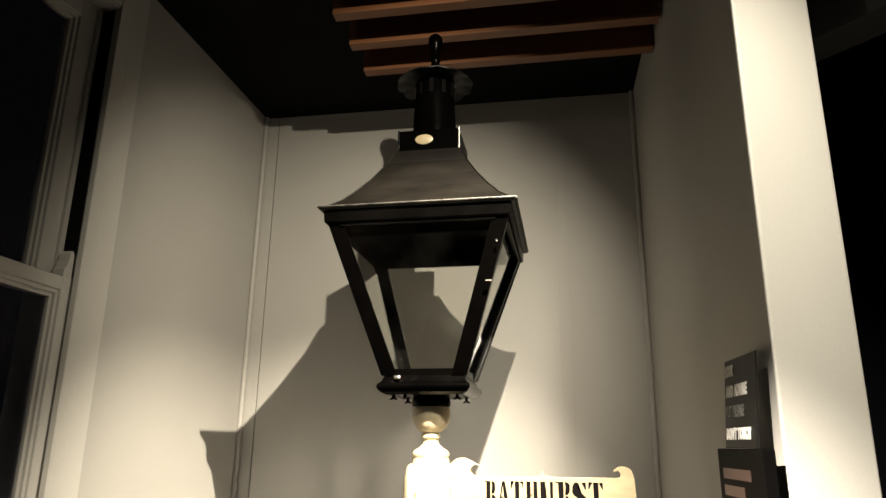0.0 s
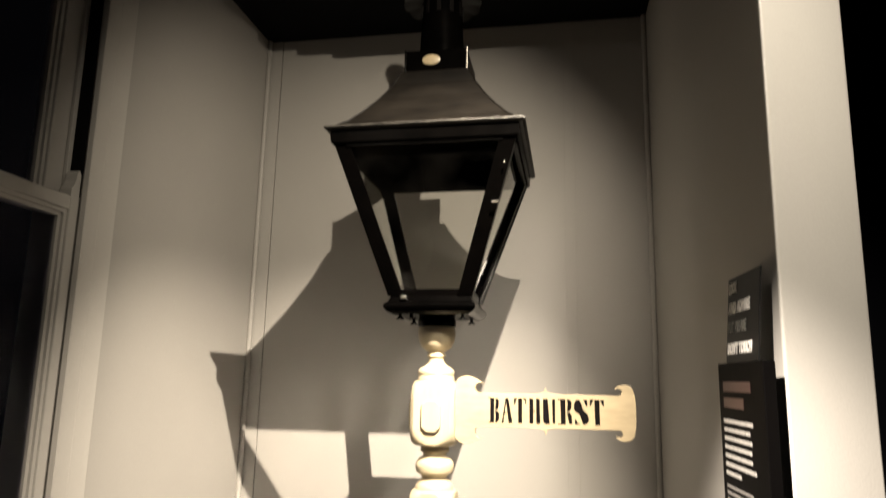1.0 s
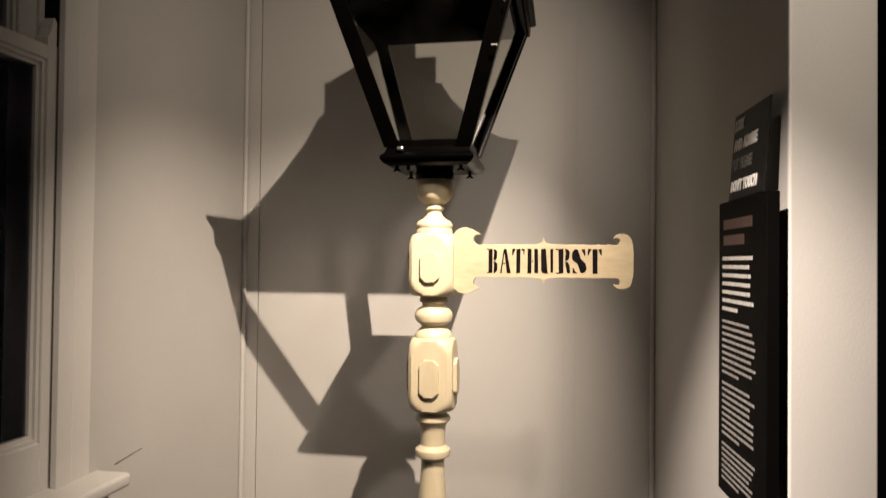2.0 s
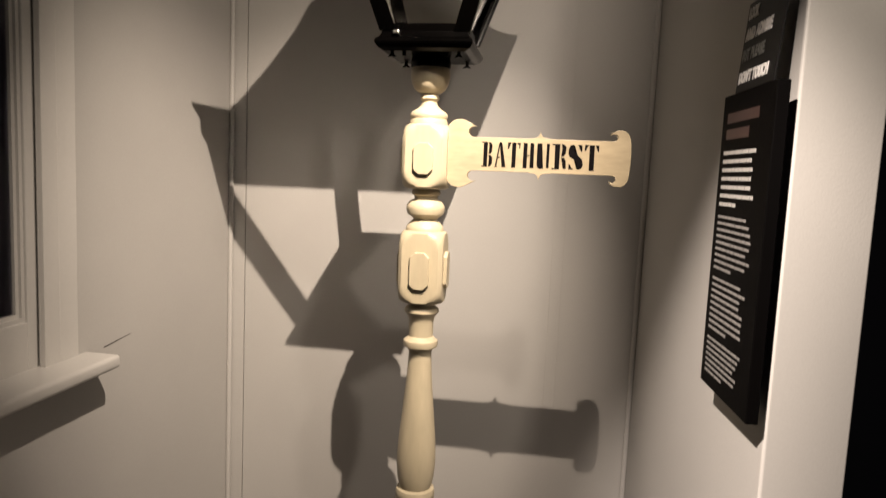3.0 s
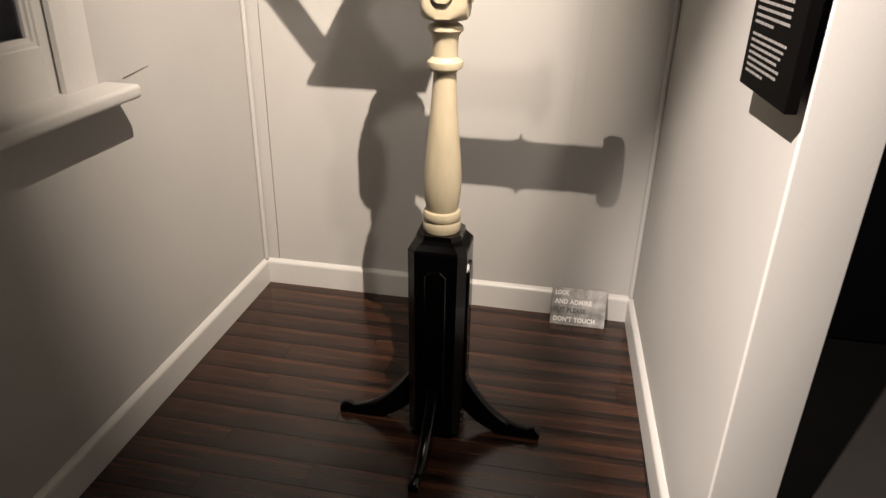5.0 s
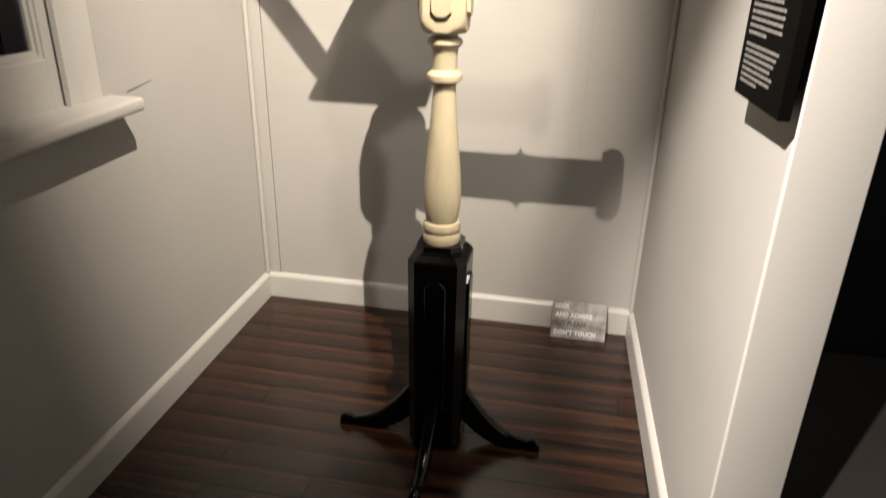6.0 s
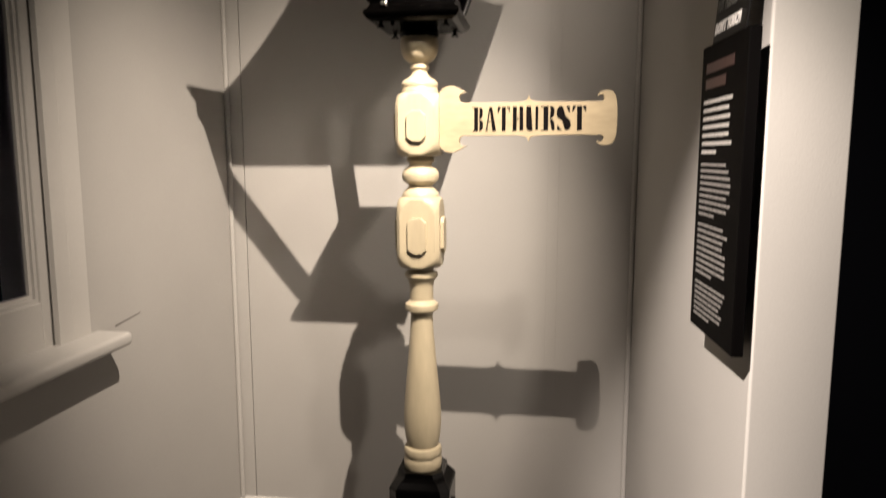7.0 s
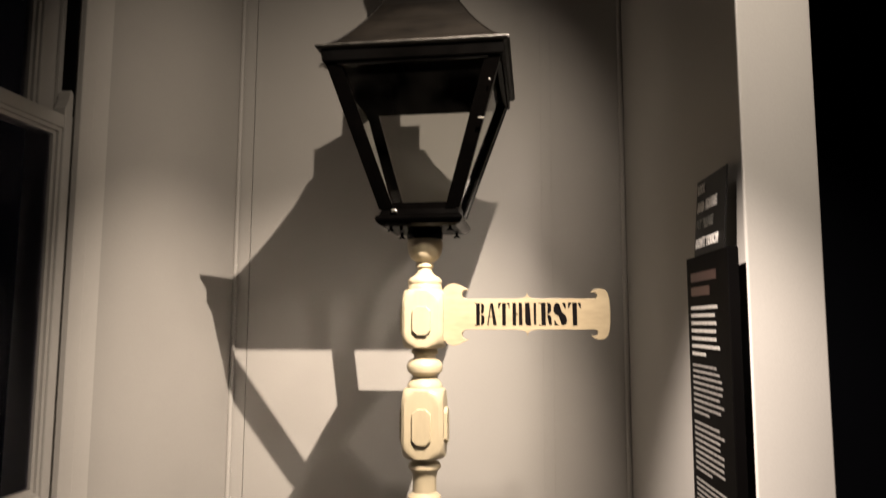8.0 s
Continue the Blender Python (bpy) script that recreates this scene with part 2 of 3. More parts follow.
# ---- sash window ----
window = thing("window_1", "white painted timber sash window with black night panes", "window", kind="structure")
X = LEFT
lining = bmesh.new()
box(X - 0.160, X - 0.002, WY1 - 0.014, WY1 - 0.001, WZ0, WZ1, bm=lining)
box(X - 0.160, X - 0.002, WY0 + 0.001, WY0 + 0.014, WZ0, WZ1, bm=lining)
box(X - 0.160, X - 0.002, WY0 + 0.014, WY1 - 0.014, WZ1 - 0.014, WZ1 - 0.001, bm=lining)
part("window_frame", lining, TRIM, window)
for a, b, t in ((-0.020, 0.034, 0.006), (0.0355, 0.105, 0.004)):
    part("casing", box(X - 0.012 if a < 0 else X - 0.001, X + t, WY1 + a, WY1 + b, WZ0 + 0.003, TOP - 0.003, 0.002), TRIM, window)
    part("casing", box(X - 0.012 if a < 0 else X - 0.001, X + t, WY0 - b, WY0 - a, WZ0 + 0.003, TOP - 0.003, 0.002), TRIM, window)
part("casing", box(X - 0.001, X + 0.005, WY0 + 0.021, WY1 - 0.021, WZ1 - 0.006, TOP - 0.003, 0.002), TRIM, window)
knob = lathe([(0.006, 0.0), (0.006, 0.010), (0.012, 0.014), (0.014, 0.022), (0.010, 0.028), (0.002, 0.029)], 20)
bmesh.ops.transform(knob, matrix=pose(X - 0.019, 1.285, 1.115, 0, 90, 0), verts=knob.verts)
part("sash_lift", knob, BRASS, window, "small aged brass sash lift", smooth=True)
part("window_sill", box(X - 0.09, X + 0.100, WY0 - 0.13, WY1 + 0.150, WZ0 - 0.030, WZ0 + 0.008, 0.012, seg=4), TRIM, window, smooth=True)
part("parting_bead", box(X - 0.069, X - 0.0575, WY1 - 0.030, WY1 - 0.015, WZ0, WZ1 - 0.015, 0.002), TRIM, window)


# thin black strip paints the shade of the channel; no groove is cut
part("channel_shade", box(X - 0.066, X - 0.019, WY1 - 0.0165, WY1 - 0.0142, 2.157, WZ1 - 0.015), CEIL, window, "black strip painted as the shade in the sash channel")


def sash(name, x0, x1, z0, z1, low, high, stile):
    s = bmesh.new()
    ya, yb = WY0 + 0.018, WY1 - 0.018
    for a, b, c, d in ((ya, ya + stile, z0, z1), (yb - stile, yb, z0, z1)):
        box(x0, x1, a, b, c, d, 0.003, bm=s)
    box(x0, x1 - 0.001, ya + stile - 0.001, yb - stile + 0.001, z0, z0 + low, 0.003, bm=s)
    box(x0, x1 - 0.001, ya + stile - 0.001, yb - stile + 0.001, z1 - high, z1, 0.003, bm=s)
    # glazing moulding, two steps
    for k, (w, d) in enumerate(((0.010, 0.008), (0.020, 0.016))):
        for a, b, c, e in ((ya + stile, ya + stile + w, z0 + low, z1 - high), (yb - stile - w, yb - stile, z0 + low, z1 - high),
                           (ya + stile + w, yb - stile - w, z0 + low, z0 + low + w), (ya + stile + w, yb - stile - w, z1 - high - w, z1 - high)):
            box(x0 + 0.003 + 0.001 * k, x1 - d, a, b, c, e, bm=s)
    ob = part(name, s, TRIM, window)
    part("pane", box((x0 + x1) / 2 - 0.008, (x0 + x1) / 2 - 0.005, ya + stile - 0.002, yb - stile + 0.002, z0 + low - 0.002, z1 - high + 0.002), WINDOW, ob)
    return ob


lower = sash("lower_sash", X - 0.056, X - 0.018, WZ0 + 0.004, 2.152, 0.125, 0.036, 0.030)
upper = sash("upper_sash", X - 0.112, X - 0.070, 2.108, WZ1 - 0.016, 0.044, 0.06, 0.068)
horn = [(0.0, 0.0), (0.030, 0.0), (0.030, 0.050), (0.022, 0.058), (0.016, 0.052), (0.013, 0.036), (0.006, 0.022), (0.0, 0.016)]
bm = stack([[(xx, WY1 - 0.048 + u, 2.1515 + v * 1.3) for u, v in horn] for xx in (X - 0.054, X - 0.020)])
part("sash_horn", bm, TRIM, lower)


# ---- ceiling slats ----
slat_mesh = None
for k in range(6):
    y = 2.017 - 0.165 * k
    if slat_mesh is None:
        ob = part("ceiling_slat", box(-0.273, RIGHT + 0.011, -0.020, 0.020, 2.98, 3.085, 0.002), SLAT)
        slat_mesh = ob.data
    else:
        ob = new("ceiling_slat", slat_mesh)
    ob.location.y = y
    tagged(ob, "orange-brown stained timber slat under a black ceiling", "slat", "slats under the ceiling")
rail = tagged(part("slat_bearer", box(0.10, 0.14, 1.12, 2.06, 3.0855, TOP - 0.001), CEIL), "black bearer that carries the timber slats", "bearer")


# ---- lamp post with name board ----
BASE = pose(0.040, 1.757, 0, 0, -0.25, 0) @ Matrix.Diagonal((1.025, 1.025, 1, 1))
post = thing("lamp_post", "cream turned timber post on a gloss black four-legged base", "lamp post", BASE)


def turned_block(z0, z1, h=0.055):
    """A square block whose corners are turned round at both ends."""
    rings = []
    n, seg = 18, 64
    for i in range(n + 1):
        u = i / n
        z = z0 + (z1 - z0) * (0.5 - 0.5 * math.cos(math.pi * u))
        e = min(z - z0, z1 - z) / 0.042
        big = h * 1.30 if e >= 1 else h * (0.80 + 0.50 * math.sqrt(max(0.0, 1 - (1 - e) ** 2)))
        ring = []
        for j in range(seg):
            a = 2 * math.pi * j / seg
            r = min(h / max(abs(math.cos(a)), abs(math.sin(a))), big)
            ring.append((r * math.cos(a), r * math.sin(a), z))
        rings.append(ring)
    return stack(rings)


def octagon(w, h, z, y0, y1):
    c = w * 0.52
    pts = [(-w + c, -h), (w - c, -h), (w, -h + c), (w, h - c), (w - c, h), (-w + c, h), (-w, h - c), (-w, -h + c)]
    return stack([[(x, y0, z + k) for x, k in pts], [(x, y1 + 0.0012, z + k) for x, k in pts], [(x * 0.94, y1, z + k * 0.97) for x, k in pts]])


part("finial", lathe([(0.004, 1.8582), (0.030, 1.8582), (0.041, 1.8480), (0.0475, 1.8297), (0.0485, 1.8154), (0.0455, 1.7970), (0.038, 1.7817),
                      (0.026, 1.7726), (0.0195, 1.7695), (0.024, 1.7644), (0.0245, 1.7583), (0.019, 1.7532), (0.018, 1.7461)]), CREAM, post, smooth=True)
part("cap", lathe([(0.0185, 1.7501), (0.021, 1.7420), (0.029, 1.7338), (0.040, 1.7277), (0.046, 1.7206), (0.0465, 1.7144), (0.044, 1.7083), (0.0465, 1.7022), (0.0465, 1.6910)]), CREAM, post, smooth=True)
for z0, z1, w in ((1.5340, 1.6951, 0.0388), (1.2404, 1.4280, 0.0470)):
    blk = part("block", turned_block(z0, z1), CREAM, post, smooth=True)
    for a in range(4):
        if z0 > 1.5 and a == 1:
            continue                               # the board is fixed to this face
        o = part("plaque", octagon(0.0240, w, (z0 + z1) / 2 - 0.006, -0.0545, -0.0635), CREAM, blk)
        o.rotation_euler.z = a * math.pi / 2
part("turned_ring", lathe([(0.036, 1.5442), (0.032, 1.5320), (0.036, 1.5279), (0.036, 1.5197), (0.029, 1.5156), (0.029, 1.5075), (0.040, 1.5014), (0.047, 1.4912),
                           (0.048, 1.4810), (0.045, 1.4698), (0.034, 1.4616), (0.029, 1.4555), (0.036, 1.4494), (0.045, 1.4392), (0.0475, 1.4320), (0.0475, 1.4219)]), CREAM, post, smooth=True)
part("collar", lathe([(0.036, 1.2485), (0.030, 1.2383), (0.030, 1.2332), (0.040, 1.2281), (0.0435, 1.2220), (0.0435, 1.2159), (0.038, 1.2098), (0.0335, 1.2027), (0.031, 1.1874),
                      (0.031, 1.1517), (0.036, 1.1466), (0.0435, 1.1405), (0.0445, 1.1323), (0.0425, 1.1242), (0.034, 1.1191), (0.0295, 1.1140)]), CREAM, post, smooth=True)
part("shaft", lathe([(0.0290, 1.1180), (0.0292, 1.0960), (0.0315, 1.0560), (0.0365, 0.9960), (0.0425, 0.9310), (0.0475, 0.8760), (0.0500, 0.8360), (0.0500, 0.8060),
                     (0.0475, 0.7710), (0.0425, 0.7460), (0.0400, 0.7380)]), CREAM, post, smooth=True)
part("lower_collar", lathe([(0.040, 0.7420), (0.0485, 0.7380), (0.0510, 0.7300), (0.0510, 0.7180), (0.0475, 0.7120), (0.0510, 0.7060), (0.0515, 0.6910), (0.0500, 0.6820)]), CREAM, post, smooth=True)


def chamfered(h, c, z):
    return [(-h + c, -h, z), (h - c, -h, z), (h, -h + c, z), (h, h - c, z), (h - c, h, z), (-h + c, h, z), (-h, h - c, z), (-h, -h + c, z)]


pedestal = part("pedestal",
                stack([chamfered(*q) for q in ((0.070, 0.020, 0.012), (0.078, 0.022, 0.022), (0.079, 0.022, 0.26), (0.081, 0.022, 0.621), (0.0815, 0.022, 0.636),
                                               (0.0785, 0.021, 0.643), (0.068, 0.020, 0.658), (0.062, 0.024, 0.668), (0.060, 0.024, 0.682))]), BLACK, post, "gloss black painted pedestal")
for a in range(4):
    w, z0, z1, c = 0.030, 0.155, 0.586, 0.016
    ring = lambda k, y: [(-w * k, y, z0), (w * k, y, z0), (w * k, y, z1 - c), (w * k - c, y, z1), (-w * k + c, y, z1), (-w * k, y, z1 - c)]
    o = part("raised_panel", stack([ring(1.0, -0.079), ring(1.0, -0.0845), ring(0.9, -0.087)]), BLACK, pedestal)
    o.rotation_euler.z = a * math.pi / 2


def leg(reach):
    """A sabre leg that sweeps out from the pedestal to the floor."""
    rings = []
    for i in range(25):
        u = i / 24
        x = 0.060 + (reach - 0.060) * u
        top = 0.028 + 0.222 * (1 - u) ** 2.3
        thick = 0.115 * (1 - u) ** 1.6 + 0.030
        low = max(0.001, top - thick)
        if u > 0.86:
            low, top = 0.001, 0.030 + 0.012 * math.sin(math.pi * min(1, (u - 0.84) / 0.16))
        w = 0.0155 - 0.002 * u
        rings.append([(x, -w, low), (x, w, low), (x, w, top - 0.010), (x, w * 0.6, top - 0.002), (x, 0, top), (x, -w * 0.6, top - 0.002), (x, -w, top - 0.010)])
    return stack(rings)


for reach, turn in ((0.316, -1), (0.305, -92), (0.314, 180), (0.305, 90)):
    o = part("leg", leg(reach), BLACK, post, smooth=True)
    o.rotation_euler.z = radians(turn)

# name board: a plank between two scrolled ends, in local x and z
ZC, PL = 1.626, 0.041


def arc(cx, cz, r, a0, a1, n, sq=1.0):
    return [(cx + r * math.cos(radians(a0 + (a1 - a0) * i / n)), cz + sq * r * math.sin(radians(a0 + (a1 - a0) * i / n))) for i in range(n + 1)]


top_edge = [(0.050, 0.0), (0.050, 0.040)] + arc(0.082, 0.052, 0.032, 180, 62, 10) + [(0.110, 0.0735), (0.118, 0.0690), (0.1255, 0.0650)]
top_edge += arc(0.1165, 0.0542, 0.0132, 80, 270, 10) + [(0.124, PL)]
top_edge += [(0.245, PL), (0.263, PL + 0.002), (0.271, PL + 0.006), (0.275, PL + 0.017), (0.279, PL + 0.006), (0.287, PL + 0.002), (0.305, PL)]
top_edge += [(0.435, PL)] + arc(0.4465, PL + 0.0085, 0.0085, 270, 450, 9) + [(0.4395, PL + 0.0135), (0.4400, PL + 0.0180), (0.4455, PL + 0.0230), (0.4540, PL + 0.0260), (0.4650, PL + 0.0265), (0.4750, PL + 0.0225), (0.4815, PL + 0.0140), (0.4850, 0.040), (0.4865, 0.022), (0.4870, 0.0)]
outline = top_edge + [(x, -z) for x, z in top_edge[-2:0:-1]]
board = part("name_board", slab([(x, ZC + z) for x, z in outline], -0.026, -0.008), SIGNC, post, "cream painted street name board with scrolled ends")
bev = board.modifiers.new("worn_edge", "BEVEL")
bev.width, bev.segments, bev.limit_method, bev.angle_limit = 0.0016, 2, "ANGLE", radians(60)


def bar(u0, u1, v0=0.0, v1=1.0):
    return [(u0, v0), (u1, v0), (u1, v1), (u0, v1)]


# stencil capitals: heavy stems with gaps between the strokes, in units of the letter's width and height
LOBE_HIGH = [(0.64, 1), (0.84, 0.97), (0.97, 0.88), (0.97, 0.62), (0.83, 0.52), (0.64, 0.51), (0.70, 0.62), (0.70, 0.90)]
LOBE_LOW = [(0.64, 0), (0.70, 0.10), (0.70, 0.40), (0.64, 0.48), (0.84, 0.47), (1, 0.38), (1, 0.13), (0.86, 0.03)]
STEM = [bar(0.18, 0.54), bar(0.0, 0.18, 0.0, 0.04), bar(0.0, 0.18, 0.96, 1.0)]
TEE = [bar(0.34, 0.68), [(0, 0.74), (0.07, 0.74), (0.13, 0.92), (0.27, 0.94), (0.27, 1), (0, 1)], [(1, 0.74), (1, 1), (0.75, 1), (0.75, 0.94), (0.88, 0.92), (0.93, 0.74)]]
AY = [[(0.03, 0), (0.15, 0), (0.44, 0.90), (0.36, 0.96)], [(0.36, 1), (0.62, 1), (1, 0), (0.62, 0)], bar(0.24, 0.48, 0.36, 0.41), bar(0, 0.24, 0, 0.025)]
AITCH = [bar(0.07, 0.40), bar(0.62, 0.96), bar(0.40, 0.58, 0.47, 0.52), bar(0.0, 0.07, 0.97, 1.0), bar(0.0, 0.07, 0.0, 0.03)]
YOU = [[(0.05, 0.15), (0.13, 0.04), (0.28, 0), (0.55, 0), (0.56, 0.05), (0.44, 0.08), (0.41, 0.15), (0.41, 1), (0.05, 1)], bar(0.73, 0.93, 0.03)]
ARR = STEM + [LOBE_HIGH, [(0.64, 0.48), (0.72, 0.36), (0.76, 0.03), (0.92, 0), (1, 0.03), (0.97, 0.36), (0.84, 0.47)]]
ESS = [[(0, 0.63), (0.0, 0.84), (0.12, 0.96), (0.30, 1), (0.42, 0.95), (0.34, 0.86), (0.36, 0.76), (0.62, 0.60), (0.94, 0.43), (1, 0.20), (0.90, 0.06), (0.70, 0),
        (0.56, 0.05), (0.64, 0.14), (0.62, 0.26), (0.36, 0.40), (0.10, 0.52)], [(0.62, 0.98), (0.78, 0.88), (0.84, 0.73), (0.92, 0.73), (0.92, 1)],
       [(0.03, 0), (0.20, 0.0), (0.42, 0.03), (0.20, 0.09), (0.12, 0.23), (0.03, 0.23)]]
CUT = {"B": STEM + [LOBE_HIGH, LOBE_LOW], "A": AY, "T": TEE, "H": AITCH, "U": YOU, "R": ARR, "S": ESS}


def stencil_letter(char, x0, x1):
    """One stencilled capital in thin, slightly ragged paint on the board."""
    bm, h, rnd = bmesh.new(), 0.061, random.Random(x0)
    for piece in CUT[char]:
        flat = [(x0 + (x1 - x0) * u + rnd.uniform(-0.0006, 0.0006), ZC - h / 2 + h * v + rnd.uniform(-0.0007, 0.0007)) for u, v in piece]
        stack([[(x, y, z) for x, z in flat] for y in (-0.0265, -0.0255)], bm)
    bmesh.ops.triangulate(bm, faces=[f for f in bm.faces if len(f.verts) > 4])
    part("letter", bm, INK, board)


for char, x0, x1 in (("B", 0.137, 0.163), ("A", 0.169, 0.196), ("T", 0.199, 0.229), ("H", 0.235, 0.263),
                     ("U", 0.267, 0.300), ("R", 0.305, 0.338), ("S", 0.343, 0.377), ("T", 0.380, 0.413)):
    stencil_letter(char, x0, x1)


# ---- lantern ----
lantern = thing("gas_lantern", "old black four-sided gas lantern with glass panes on a post", "lantern", BASE @ Matrix.Diagonal((1.01, 1.01, 1, 1)))
E, ZE, ZB, ZP = 0.238, 2.308, 1.906, 1.877       # eave half width, eave, foot of the frame, plate
roof = stack([square(*q) for q in ((0.226, ZE - 0.004), (E - 0.003, ZE - 0.003), (E, ZE), (E - 0.002, ZE + 0.0051), (0.218, ZE + 0.0154), (0.195, ZE + 0.0359),
                                   (0.165, ZE + 0.0738), (0.135, ZE + 0.1179), (0.106, ZE + 0.1691), (0.090, ZE + 0.2101))], close=False)
part("roof", roof, ROOFM, lantern, "dusty black sheet metal hipped roof")
part("fascia", stack([square(*q) for q in ((0.212, ZE + 0.0041), (0.214, ZE - 0.034), (0.222, ZE - 0.036), (0.2255, ZE - 0.032), (0.2275, ZE - 0.0045), (0.214, ZE + 0.0041))], close=False), IRON, lantern)
part("soffit", stack([square(*q) for q in ((0.213, ZE + 0.0046), (0.188, ZE + 0.0307), (0.158, ZE + 0.0677), (0.128, ZE + 0.1107), (0.099, ZE + 0.1619), (0.084, ZE + 0.2029))], close=False), IRON, lantern)
for k in range(4):
    roll = stack([[(x, -E - 0.0005 + 0.0032 * math.cos(a), ZE + 0.0036 + 0.0032 * math.sin(a)) for a in (0.3, 1.35, 2.4, 3.4, 4.5, 5.5)] for x in (-E, -0.08, 0.08, E)])
    part("eave_roll", roll, WORN, lantern, "worn bright eave edge").rotation_euler.z = k * math.pi / 2
    hip = stack([[(q[0] + 0.0030 * math.cos(a), q[0] + 0.0030 * math.sin(a), ZE + q[1] + 0.001) for a in (0, 1.57, 3.14, 4.71)] for q in
                 ((0.236, 0.004), (0.218, 0.015), (0.195, 0.035), (0.165, 0.072), (0.135, 0.115), (0.106, 0.165), (0.090, 0.205))])
    part("hip_seam", hip, ROOFM, lantern).rotation_euler.z = k * math.pi / 2
neck = part("neck_box", box(-0.082, 0.082, -0.082, 0.082, ZE + 0.2081, ZE + 0.2747, 0.003), IRON, lantern)
disc = lathe([(0.024, -0.001), (0.024, 0.002), (0.0215, 0.003)], 28)
bmesh.ops.transform(disc, matrix=pose(-0.012, -0.083, ZE + 0.2439, 90, 0, 0) @ Matrix.Diagonal((1, 0.62, 1, 1)), verts=disc.verts)
part("badge", disc, BADGE, neck, "oval cream maker's badge", smooth=True)
for x, mat in ((-0.082, IRON), (0.082, CHROME)):
    part("corner_strip", box(x - 0.0022, x + 0.0022, -0.0845, -0.080, ZE + 0.2101, ZE + 0.2757, 0.001), mat, neck, "bright worn corner edge" if mat is CHROME else "")
chim = part("chimney", lathe([(0.062, ZE + 0.2727), (0.061, ZE + 0.2972), (0.056, ZE + 0.4100), (0.0545, ZE + 0.4560), (0.054, ZE + 0.4680), (0.030, ZE + 0.4740), (0.012, ZE + 0.4760)]), IRON, lantern, smooth=True)
for a in range(0, 360, 36):
    o = part("vent_slot", box(0.0535, 0.0585, -0.006, 0.006, ZE + 0.4050, ZE + 0.4500, 0.001), PANEL, chim)
    o.rotation_euler.z = radians(a + 90 - 180)
seg = 72
crown = []
for k, (r, z) in enumerate(((0.050, 0.464), (0.080, 0.465), (0.098, 0.464), (0.104, 0.461), (0.104, 0.458), (0.098, 0.461), (0.080, 0.462), (0.050, 0.461))):
    crown.append([])
    for i in range(seg):
        a = 2 * math.pi * i / seg
        s = 1 + (0.045 * abs(math.cos(6 * a)) if 1 < k < 6 else 0)
        crown[-1].append((r * s * math.cos(a), r * s * math.sin(a), ZE + z - (0.006 * abs(math.cos(6 * a)) if 1 < k < 6 else 0)))
part("scalloped_cowl", stack(crown, close=False), ROOFM, lantern, smooth=True)
part("knob", lathe([(0.014, ZE + 0.4700), (0.013, ZE + 0.5176), (0.012, ZE + 0.5330), (0.015, ZE + 0.5392), (0.0125, ZE + 0.5474), (0.013, ZE + 0.5740), (0.018, ZE + 0.5863), (0.0215, ZE + 0.6006),
                    (0.0200, ZE + 0.6150), (0.012, ZE + 0.6242), (0.003, ZE + 0.6263)], 24), IRON, lantern, smooth=True)

HT, HB = 0.218, 0.098                              # frame half widths at top and foot
ZT = ZE - 0.022
for sx, sy in ((-1, -1), (1, -1), (1, 1), (-1, 1)):
    a, b = Vector((sx * HT, sy * HT, ZT)), Vector((sx * HB, sy * HB, ZB))
    bar = beam(a + Vector((-sx * 0.014, -sy * 0.002, 0)), b + Vector((-sx * 0.012, -sy * 0.002, 0)), (0.019, 0, 0), (0, 0.005, 0))
    beam(a + Vector((-sx * 0.002, -sy * 0.022, 0)), b + Vector((-sx * 0.002, -sy * 0.020, 0)), (0.005, 0, 0), (0, 0.013, 0), bar)
    part("strut", bar, IRON, lantern)
for k in range(4):
    r = Matrix.Rotation(k * math.pi / 2, 4, "Z")
    top = beam((-HT + 0.03, -HT + 0.006, ZT - 0.006), (HT - 0.03, -HT + 0.006, ZT - 0.006), (0, 0.006, 0), (0, 0, 0.014))
    o = part("top_rail", top, IRON, lantern)
    o.matrix_local = r
    o = part("bottom_rail", beam((-HB + 0.02, -HB + 0.006, ZB + 0.007), (HB - 0.02, -HB + 0.006, ZB + 0.007), (0, 0.006, 0), (0, 0, 0.010)), IRON, lantern)
    o.matrix_local = r
    pane = stack([[(-HT + 0.012, -HT + 0.012, ZT), (HT - 0.012, -HT + 0.012, ZT), (HB - 0.010, -HB + 0.012, ZB), (-HB + 0.010, -HB + 0.012, ZB)],
                  [(-HT + 0.012, -HT + 0.015, ZT), (HT - 0.012, -HT + 0.015, ZT), (HB - 0.010, -HB + 0.015, ZB), (-HB + 0.010, -HB + 0.015, ZB)]])
    o = part("pane", pane, PANE, lantern, "slightly dusty clear glass pane")
    o.visible_shadow = False
    o.matrix_local = r
plate = part("base_plate", stack([square(*q) for q in ((0.094, ZP - 0.017), (0.106, ZP - 0.011), (0.1125, ZP - 0.002), (0.1135, ZP + 0.003), (0.111, ZP + 0.009), (0.104, ZP + 0.014), (0.098, ZP + 0.029))]), IRON, lantern)
part("socket", lathe([(0.046, ZP - 0.018), (0.049, ZP - 0.030), (0.048, ZP - 0.040), (0.045, ZP - 0.044)], 28), IRON, lantern, smooth=True)
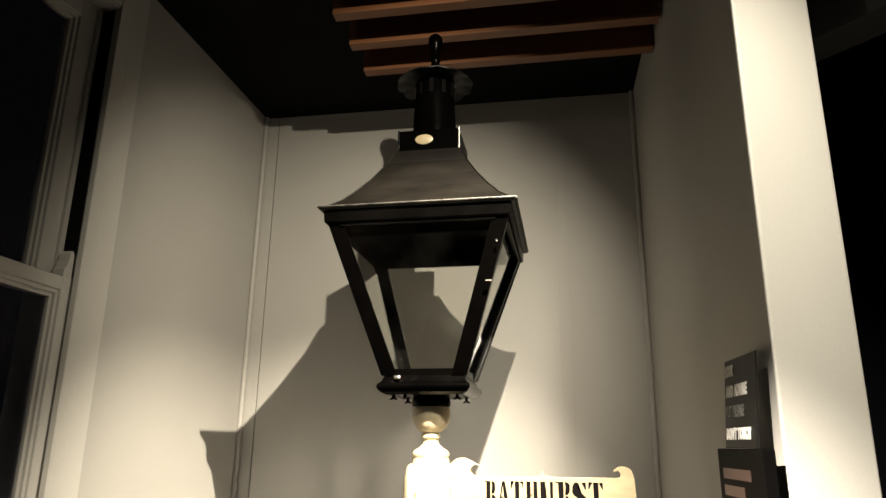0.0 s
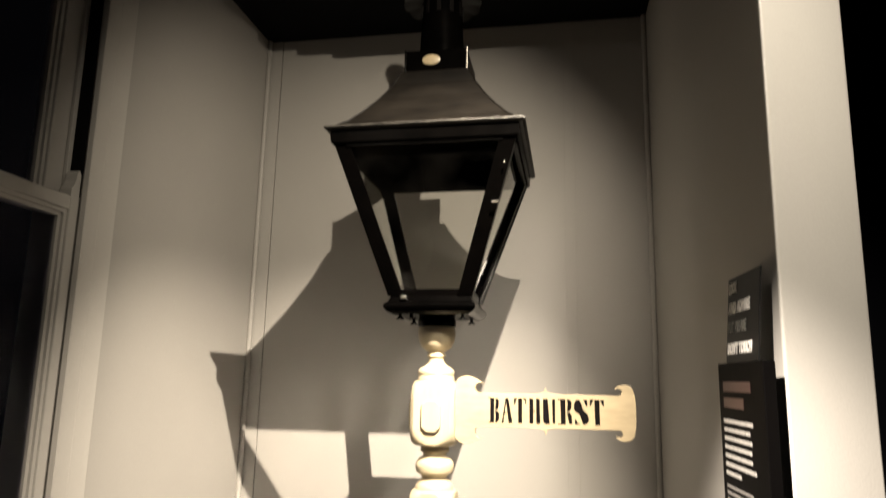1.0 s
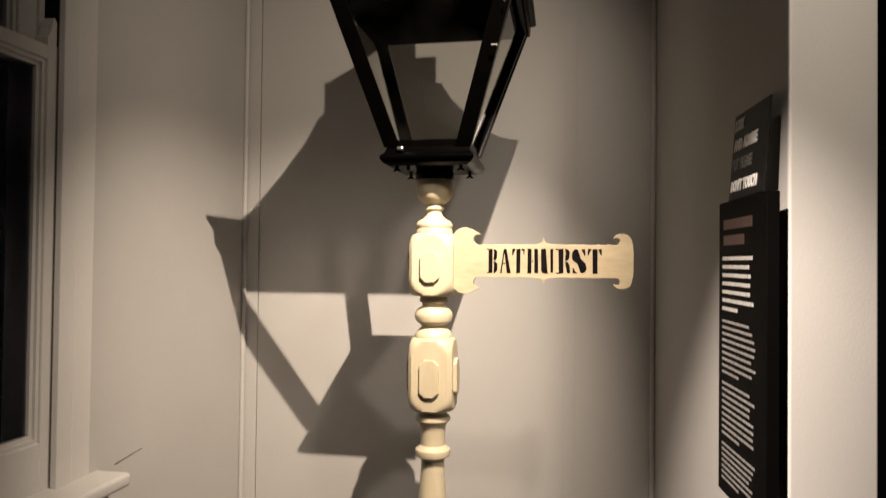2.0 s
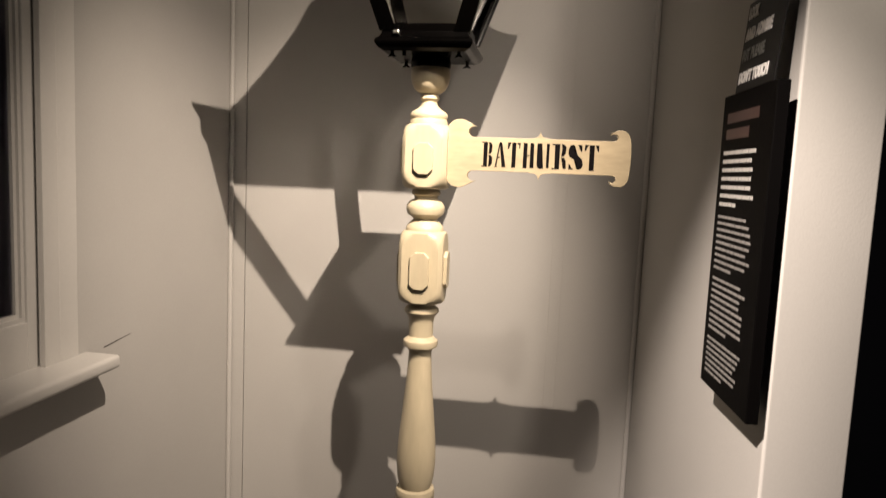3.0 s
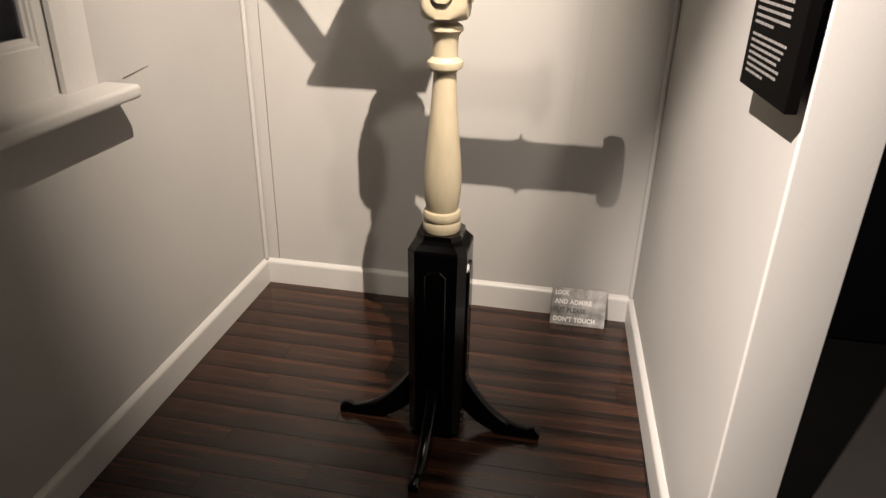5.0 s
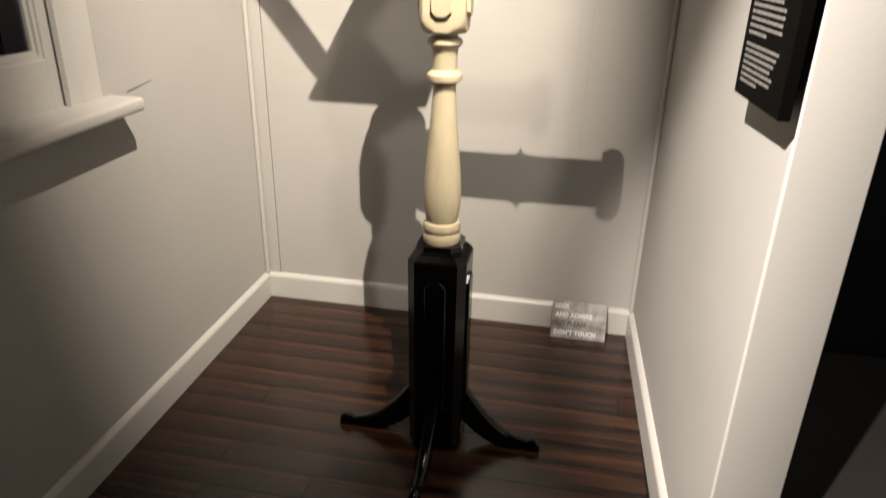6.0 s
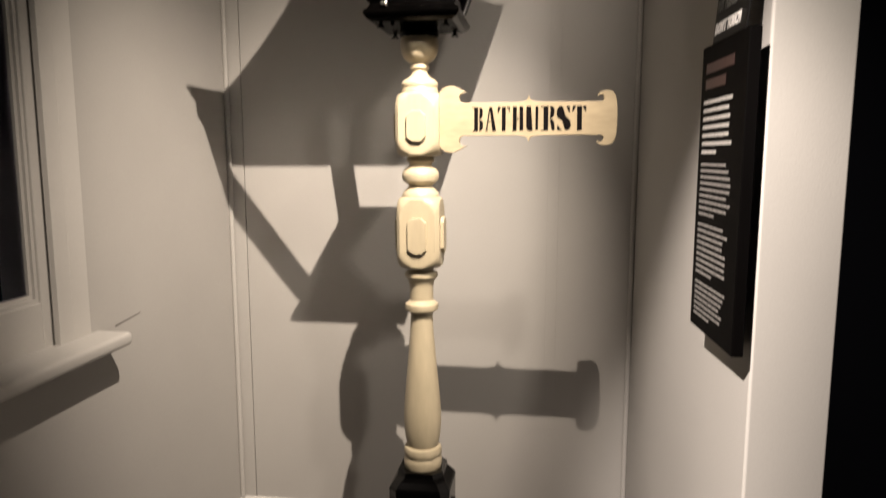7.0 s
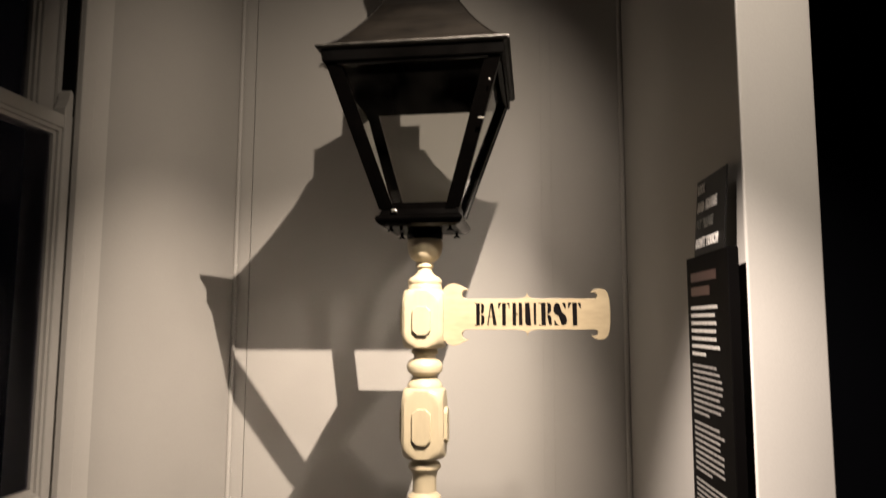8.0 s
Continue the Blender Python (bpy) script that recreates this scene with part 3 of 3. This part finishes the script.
for x in (-0.078, -0.05, 0.05, 0.078):
    for y in (-0.078, 0.078):
        if abs(x) < 0.06 and y > 0:
            continue
        nut = bmesh.new()
        beam((x, y, ZP - 0.010), (x, y, ZP - 0.026), (0.0035, 0, 0), (0, 0.0035, 0), nut)
        if abs(x) > 0.06:
            beam((x, y, ZP - 0.022), (x - 0.007, y, ZP - 0.029), (0.0042, 0, 0), (0, 0.002, 0), nut)
            beam((x, y, ZP - 0.022), (x + 0.007, y, ZP - 0.029), (0.0042, 0, 0), (0, 0.002, 0), nut)
        part("wing_nut" if abs(x) > 0.06 else "bolt", nut, IRON, plate)
part("latch", box(0.189, 0.193, -0.216, -0.209, 2.209, 2.214, 0.001), CHROME, lantern, "small bright door catch")
part("latch", box(0.160, 0.176, -0.190, -0.183, 2.119, 2.122, 0.001), CHROME, lantern, "small bright door catch")
part("clip", box(-0.072, -0.056, -0.112, -0.104, ZP + 0.018, ZP + 0.028, 0.003), CHROME, plate, "bright metal clip")


# ---- notices ----
def notice(name, w, h, m, label, face=None):
    """A small black card that asks visitors not to touch, in local x and z."""
    card = thing(name, label, "sign", m, "do not touch notices")
    sheet = part("card", box(-w / 2, w / 2, 0, 0.003, 0, h, 0.001, seg=1), face or CARD, card)
    for text, mat, z, wide in (("LOOK", WHITE, 0.80, 0.26), ("AND ADMIRE", WHITE, 0.565, 0.68), ("BUT PLEASE", GREYP, 0.335, 0.58), ("DON'T TOUCH", WHITE, 0.09, 0.76)):
        lettering(text, h * 0.135, mat, sheet, pose(-w * 0.44, -0.0008, h * z, 90, 0, 0), wide=w * wide, bold=0.0010, spacing=1.1)
    return card


notice("floor_notice", 0.217, 0.149, pose(0.472, 2.456, 0.0, -26, 0, 0), "glossy black visitor notice card leaning against the skirting board", GLARE)
notice("wall_notice", 0.178, 0.158, pose(0.672, 1.266, 1.7415, -4.5, 0, -86.0), "black visitor notice card standing on a text panel")

# the text panel on the partition, front towards -x; local x runs along the wall
text_panel = thing("text_panel", "tall dark grey museum text panel on a white wall", "sign", pose(0.668, 1.274, 1.1985, 0, 0, -86.0))
PW, PH = 0.252, 0.542
front = part("panel_board", box(-PW / 2, PW / 2, 0, 0.020, 0, PH, 0.0015, seg=1), PANEL, text_panel)
part("mounting_block", box(-PW / 2 + 0.05, PW / 2 - 0.07, 0.0202, 0.0395, 0.05, 0.26, 0.002, seg=1), PANEL, text_panel)
rng = random.Random(5)
z = PH - 0.034
for k in range(2):
    bm = box(-PW / 2 + 0.03, -PW / 2 + 0.03 + PW * (0.62, 0.46)[k], -0.0008, 0.0005, z - 0.018, z)
    part("heading_bar", bm, REDP, front, "dull red heading line")
    z -= 0.029
z -= 0.010
for count, step, thick, mat in ((7, 0.0155, 0.0066, PALEP), (9, 0.0118, 0.0046, FADED), (9, 0.0116, 0.0046, FADED), (7, 0.0105, 0.0042, FADED)):
    for k in range(count):
        wide = PW * (0.68 + rng.uniform(-0.10, 0.03)) * (0.55 if k == count - 1 else 1)
        bm = bmesh.new()
        x = -PW / 2 + 0.024
        end = x + wide
        while x < end:
            n = min(rng.uniform(0.010, 0.034), end - x)
            box(x, x + n, -0.0008, 0.0005, z - thick, z, bm=bm)
            x += n + 0.0035
        part("text_line", bm, mat, front)
        z -= step
    z -= 0.009

# ---- floorboards ----
rng = random.Random(3)
meshes = {}
y = -0.95
while y < BACK - 0.001:
    w = min(0.098, BACK - y)
    x, end = LEFT + 0.002, (RIGHT - 0.002 if y > END - 0.098 else 3.19)
    first = True
    while x < end - 0.01:
        n = min(rng.choice((0.3, 0.6, 0.9)) if first else rng.choice((1.2, 1.5, 1.8)), end - x)
        first = False
        key = (round(n, 3), round(w, 3))
        if key not in meshes:
            o = part("floorboard", box(0.0003, n - 0.0003, 0.0003, w - 0.0003, -0.012, 0.0, 0.0009, seg=2), PLANK, floor)
            meshes[key] = o.data
        else:
            o = new("floorboard", meshes[key])
            o.parent = floor
        o.location = (x, y, rng.uniform(-0.0004, 0))
        x += n
    y += w
